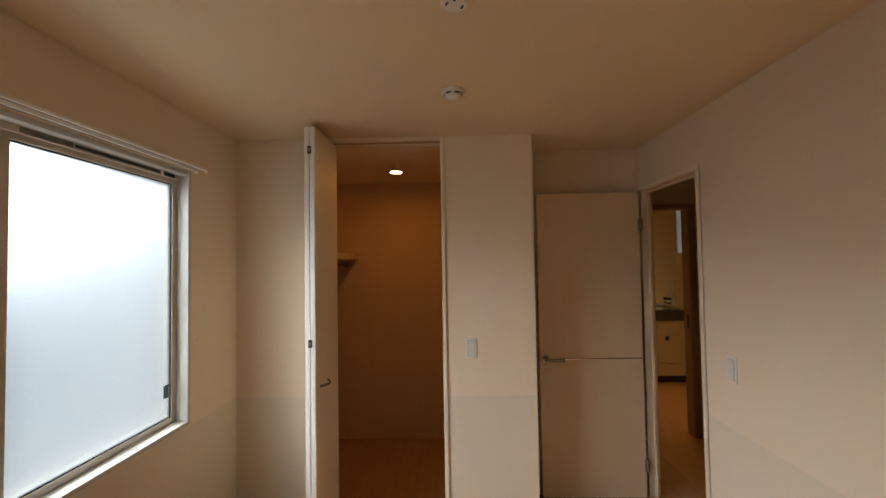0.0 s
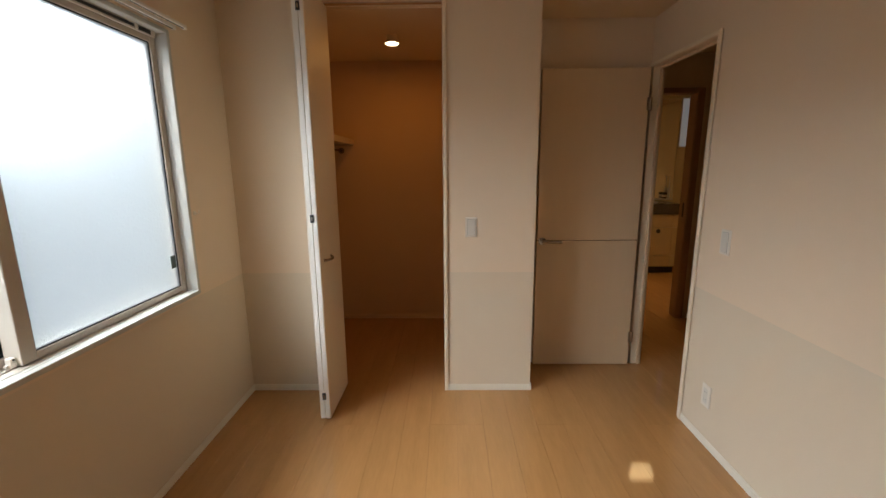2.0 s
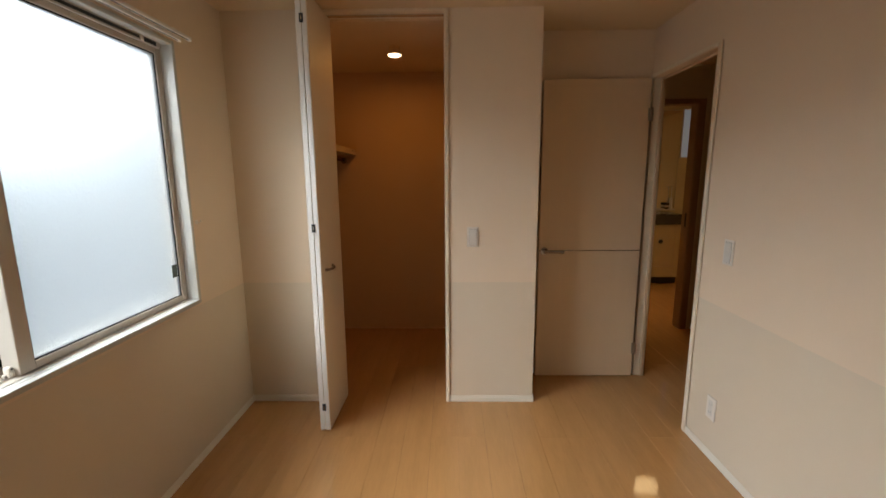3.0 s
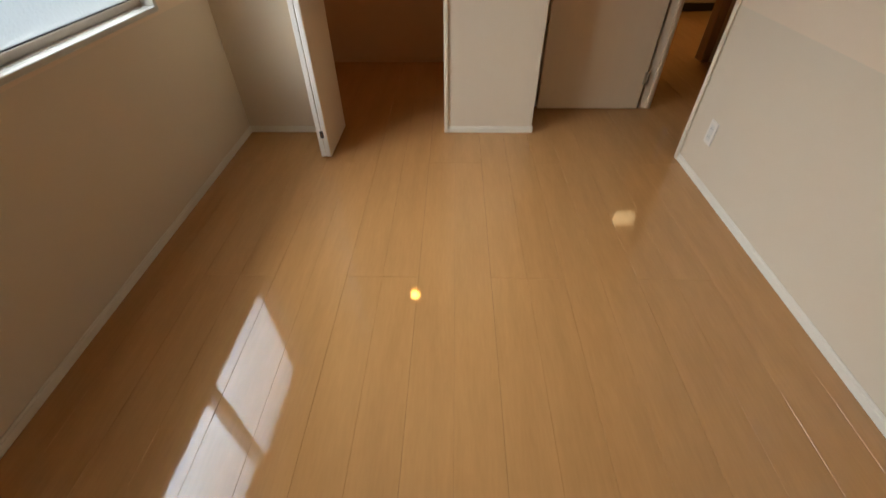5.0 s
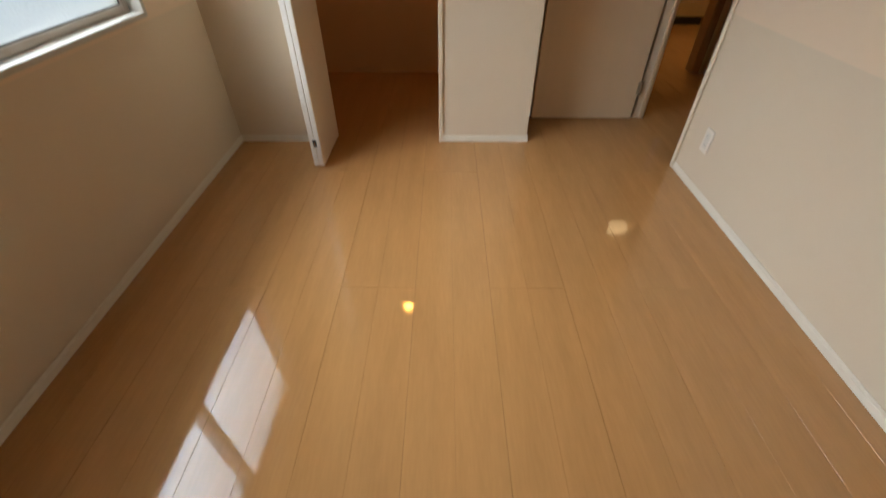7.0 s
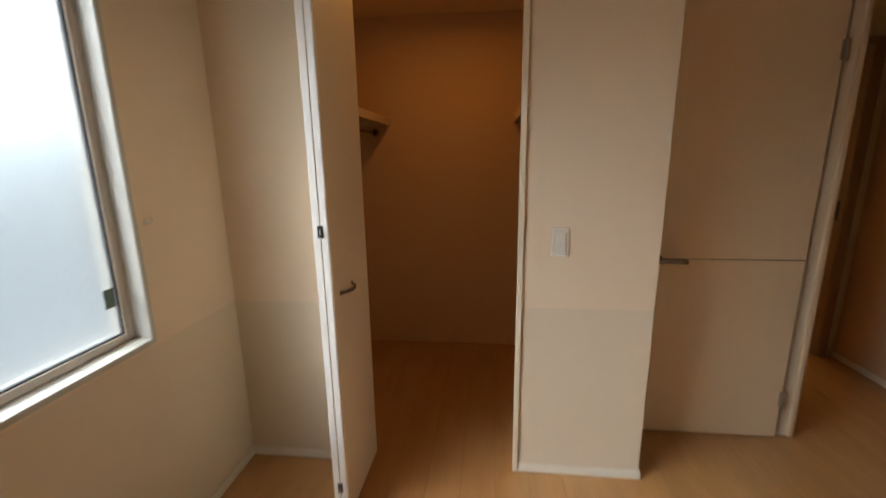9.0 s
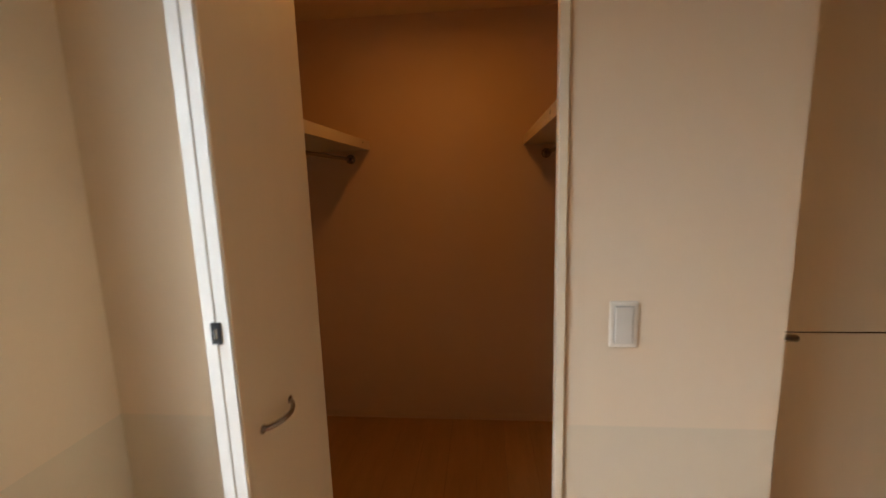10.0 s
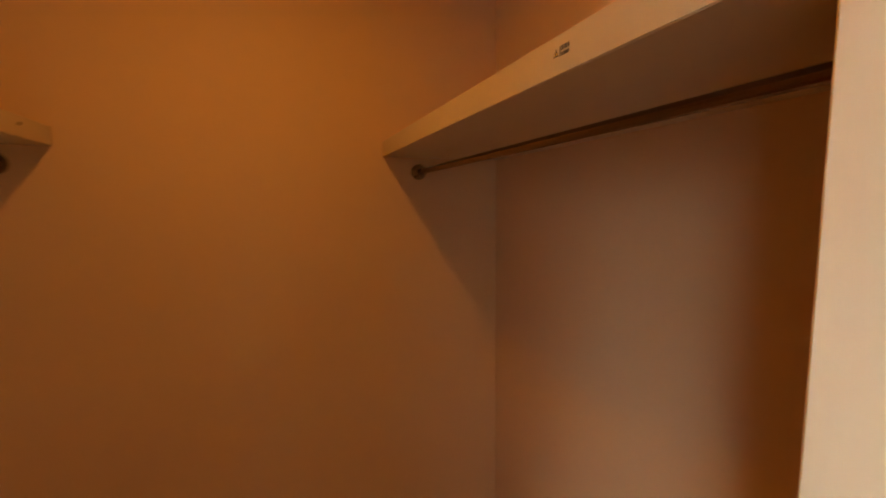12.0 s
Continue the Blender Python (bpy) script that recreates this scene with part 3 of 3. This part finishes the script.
def closet_side(xa, xb, rodx):
    s = 1 if xb > xa else -1
    shelf = thing("closet_shelf", ((xa + xb) / 2, 3.7, SH0), "cream laminated shelf board along the closet wall", "shelf", "closet shelves")
    part("board", box(min(xa, xb - s * 0.002), max(xa, xb - s * 0.002), YB + 0.104, YC, SH0, SH1, 0.001), LAM, shelf)
    part("edge_band", box(min(xb - s * 0.002, xb), max(xb - s * 0.002, xb), YB + 0.104, YC, SH0 + 0.0005, SH1 - 0.0005, 0.0005), LAM, shelf, "smooth edge band")
    rod = thing("clothes_rail", (rodx, 3.7, 1.53), "chrome clothes rail under the shelf, dark reflections put into its brown", "clothes rail", "closet rails")
    part("tube", tube([(rodx, YB + 0.11, 1.566), (rodx, YC - 0.003, 1.566)], 0.0095, 14), DARKSTEEL, rod, smooth=True)
    for y, s in ((YC, -1), (YB + 0.1, 1)):
        fl = part("flange", lathe([(0.026, 0), (0.026, s * 0.006), (0.021, s * 0.012), (0.021, s * 0.022), (0.014, s * 0.028)], (rodx, y, 1.566), 'y', 20), FLANGE, rod, "chrome end flange", smooth=True)
        part("screw", lathe([(0.003, 0), (0.003, s * 0.0095)], (rodx, y, 1.585), 'y', 8), SLOT, fl)
    return shelf


closet_side(-1.20, -0.807, -0.920)
closet_side(0.456, 0.038, 0.160)
st = thing("warning_sticker", (0.038, 3.393, 1.64), "small yellow and black warning sticker on the shelf edge", "sticker")
xf = 0.0372
bmt = bmesh.new()
for dx, k, mi in ((-0.0002, 1.0, 1), (-0.0005, 0.6, 0)):
    tri = bmt.faces.new([bmt.verts.new((xf + dx, 3.401 + k * y, 1.639 + k * z)) for y, z in ((0.0058, -0.0040), (-0.0058, -0.0040), (0.0, 0.0060))])
    tri.material_index = mi
part("triangle", bmt, [YELLOW, INK], st)
part("mark", box(xf - 0.0009, xf - 0.0006, 3.4005, 3.4015, 1.637, 1.641), INK, st)
for y0, y1, z0, z1 in ((3.3915, 3.3935, 1.634, 1.646), (3.386, 3.390, 1.6405, 1.646), (3.380, 3.3845, 1.6405, 1.646), (3.376, 3.3785, 1.6405, 1.646), (3.387, 3.390, 1.634, 1.638), (3.381, 3.386, 1.634, 1.638), (3.376, 3.380, 1.634, 1.638)):
    part("bar", box(xf - 0.0004, xf - 0.0001, y0, y1, z0, z1), INK, st)
solid("shelf_tack", lathe([(0.004, 0), (0.004, 0.0015), (0.002, 0.0025)], (-0.807, 4.17, 1.642), 'x', 10), SLOT, (-0.807, 4.17, 1.642), "small screw cover on the shelf edge", "screw cap")

# ---- hall and washroom seen through the doorway ----
wf = thing("washroom_door_frame", (1.8, HY, 0), "white frame of the washroom doorway, hall shade put into its brown", "door frame", kind="structure")
part("jamb", box(2.155, 2.185, HY - 0.008, HY + 0.108, 0, 2.031, 0.002), SHADED_BROWN, wf)
part("jamb", box(1.48, 1.51, HY - 0.008, HY + 0.108, 0, 2.031, 0.002), SHADED_BROWN, wf)
part("head", box(1.51, 2.155, HY - 0.008, HY + 0.108, 2.016, 2.031, 0.002), SHADED_BROWN, wf)
part("casing", box(2.161, 2.215, HY - 0.016, HY - 0.008, 0, 2.06, 0.002), SHADED_BROWN, wf)
part("casing", box(1.45, 2.161, HY - 0.016, HY - 0.008, 2.022, 2.06, 0.002), SHADED_BROWN, wf)
part("strike_plate", box(2.153, 2.155, HY + 0.03, HY + 0.055, 0.95, 1.08), BLACKPL, wf)

van = thing("vanity_unit", (2.5, 6.2, 0), "cream washroom vanity with a dark glossy counter", "vanity")
vy = 5.95
part("body", box(1.80, 3.005, vy + 0.02, 6.49, 0.09, 0.785, 0.002), VANITY, van)
part("plinth", box(1.80, 3.005, vy + 0.05, 6.48, 0, 0.09), BLACKPL, van, "dark recessed plinth")
for x0, x1 in ((1.803, 2.175), (2.178, 2.55), (2.553, 2.926), (2.930, 3.003)):
    for z0, z1, nm in ((0.620, 0.780, "drawer"), (0.246, 0.614, "door"), (0.095, 0.240, "drawer")):
        f = part(nm, box(x0, x1, vy, vy + 0.018, z0, z1, 0.002), VANITY, van)
        if nm == "door" and x1 - x0 > 0.2:
            part("knob", lathe([(0.010, 0), (0.010, -0.014), (0.026, -0.018), (0.028, -0.026), (0.022, -0.032)], ((x0 + x1) / 2, vy, 0.570), 'y', 16), BLACKPL, f, "dark round knob", smooth=True)
counter = part("counter", box(1.80, 3.022, vy - 0.025, 6.495, 0.788, 0.922, 0.010, seg=2), COUNTER, van, "dark glossy counter")
part("basin", lathe([(0.20, 0.0), (0.205, 0.012), (0.19, 0.014), (0.17, 0.006)], (2.60, 6.18, 0.921), n=32), SOAP, counter, "white basin rim", smooth=True)
mir = thing("wall_mirror", (2.5, 6.5, 0.95), "large washroom mirror with a slim white shelf below", "mirror")
part("backing", box(1.85, 3.165, 6.478, 6.5, 0.955, 2.28, 0.002), SOAP, mir)
part("glass", box(1.855, 3.160, 6.474, 6.4785, 0.960, 2.275), MIRROR, mir)
part("shelf", box(1.85, 3.13, 6.38, 6.474, 0.935, 0.953, 0.003), SOAP, mir, "slim white shelf")
cup = thing("tumbler", (3.03, 6.43, 0.953), "small black tumbler on the mirror shelf", "tumbler")
part("cup", lathe([(0.028, 0.953), (0.034, 1.035), (0.031, 1.035), (0.026, 0.962)], (3.03, 6.43, 0), n=18), BLACKPL, cup, smooth=True)
part("band", lathe([(0.0305, 0.975), (0.0325, 1.005), (0.0315, 1.005), (0.0295, 0.975)], (3.03, 6.43, 0), n=18), ROCKER, cup, "pale printed band", smooth=True)
bot = thing("soap_bottle", (3.085, 6.43, 0.953), "slim white pump bottle on the mirror shelf", "bottle")
part("bottle", lathe([(0.020, 0.953), (0.020, 1.09), (0.008, 1.115), (0.008, 1.135)], (3.085, 6.43, 0), n=16), SOAP, bot, smooth=True)
part("pump", tube([(3.085, 6.43, 1.135), (3.085, 6.43, 1.255), (3.065, 6.41, 1.262)], 0.006, 8), SOAP, bot, smooth=True)
win2 = thing("window_2", (3.26, 6.5, 1.64), "narrow frosted washroom window with dim daylight", "window", kind="structure")
for x0, x1, z0, z1 in ((3.185, 3.198, 1.645, 2.30), (3.332, 3.345, 1.645, 2.30), (3.198, 3.332, 1.645, 1.66), (3.198, 3.332, 2.285, 2.30)):
    part("frame", box(x0, x1, 6.482, 6.502, z0, z1, 0.002), SOAP, win2)
part("pane", box(3.198, 3.332, 6.488, 6.494, 1.66, 2.285), SKYCARD, win2, "dim frosted pane lit by daylight")
wl = thing("washroom_light", (2.28, 5.08, T), "flat rectangular washroom ceiling light, lit warm", "ceiling light")
part("housing", box(2.02, 2.54, 4.93, 5.23, T - 0.03, T, 0.004), PLASTIC, wl)
part("lens", box(2.03, 2.53, 4.94, 5.22, T - 0.055, T - 0.03, 0.008, seg=2), LENS2, wl, "glowing lens")

# ---- floor planks ----
BW, BL = 0.299, 1.818


def plank_mesh(length):
    """A board of two strips with eased edges and a shallow groove between them."""
    bm = bmesh.new()
    y0, y1, e, dpt = 0.0005, length - 0.0005, 0.0004, 0.0005
    for x0, x1, e0, e1 in ((0.0004, 0.1493, e, e), (0.1497, 0.2986, e, e)):
        lo = [(x0, y0), (x1, y0), (x1, y1), (x0, y1)]
        hi = [(x0 + e0, y0 + e), (x1 - e1, y0 + e), (x1 - e1, y1 - e), (x0 + e0, y1 - e)]
        a = [bm.verts.new((x, y, -0.012)) for x, y in lo]
        b = [bm.verts.new((x, y, -dpt)) for x, y in lo]
        c = [bm.verts.new((x, y, 0.0)) for x, y in hi]
        for p, q in ((a, b), (b, c)):
            for k in range(4):
                bm.faces.new((p[k], p[(k + 1) % 4], q[(k + 1) % 4], q[k]))
        bm.faces.new(c)
    return finish("plank", bm, WOOD)


PLANKS = {}
for i in range(-4, 12):
    x = -0.083 + i * BW
    near = -0.95 if x < 1.3 else 1.65
    far = 4.40 if x + BW < 1.25 else 6.55
    y = 1.713 - BL * 2 + (0 if i % 2 else BL / 2)
    while y < far:
        y0, y1 = max(y, near), min(y + BL, far)
        if y1 - y0 > 0.05 and x + BW < 3.56:
            key = round(y1 - y0, 4)
            if key not in PLANKS:
                PLANKS[key] = plank_mesh(key)
            ob = new("plank", PLANKS[key])
            ob.parent = floor
            ob.location = (x, y0, 0.06)
        y += BL
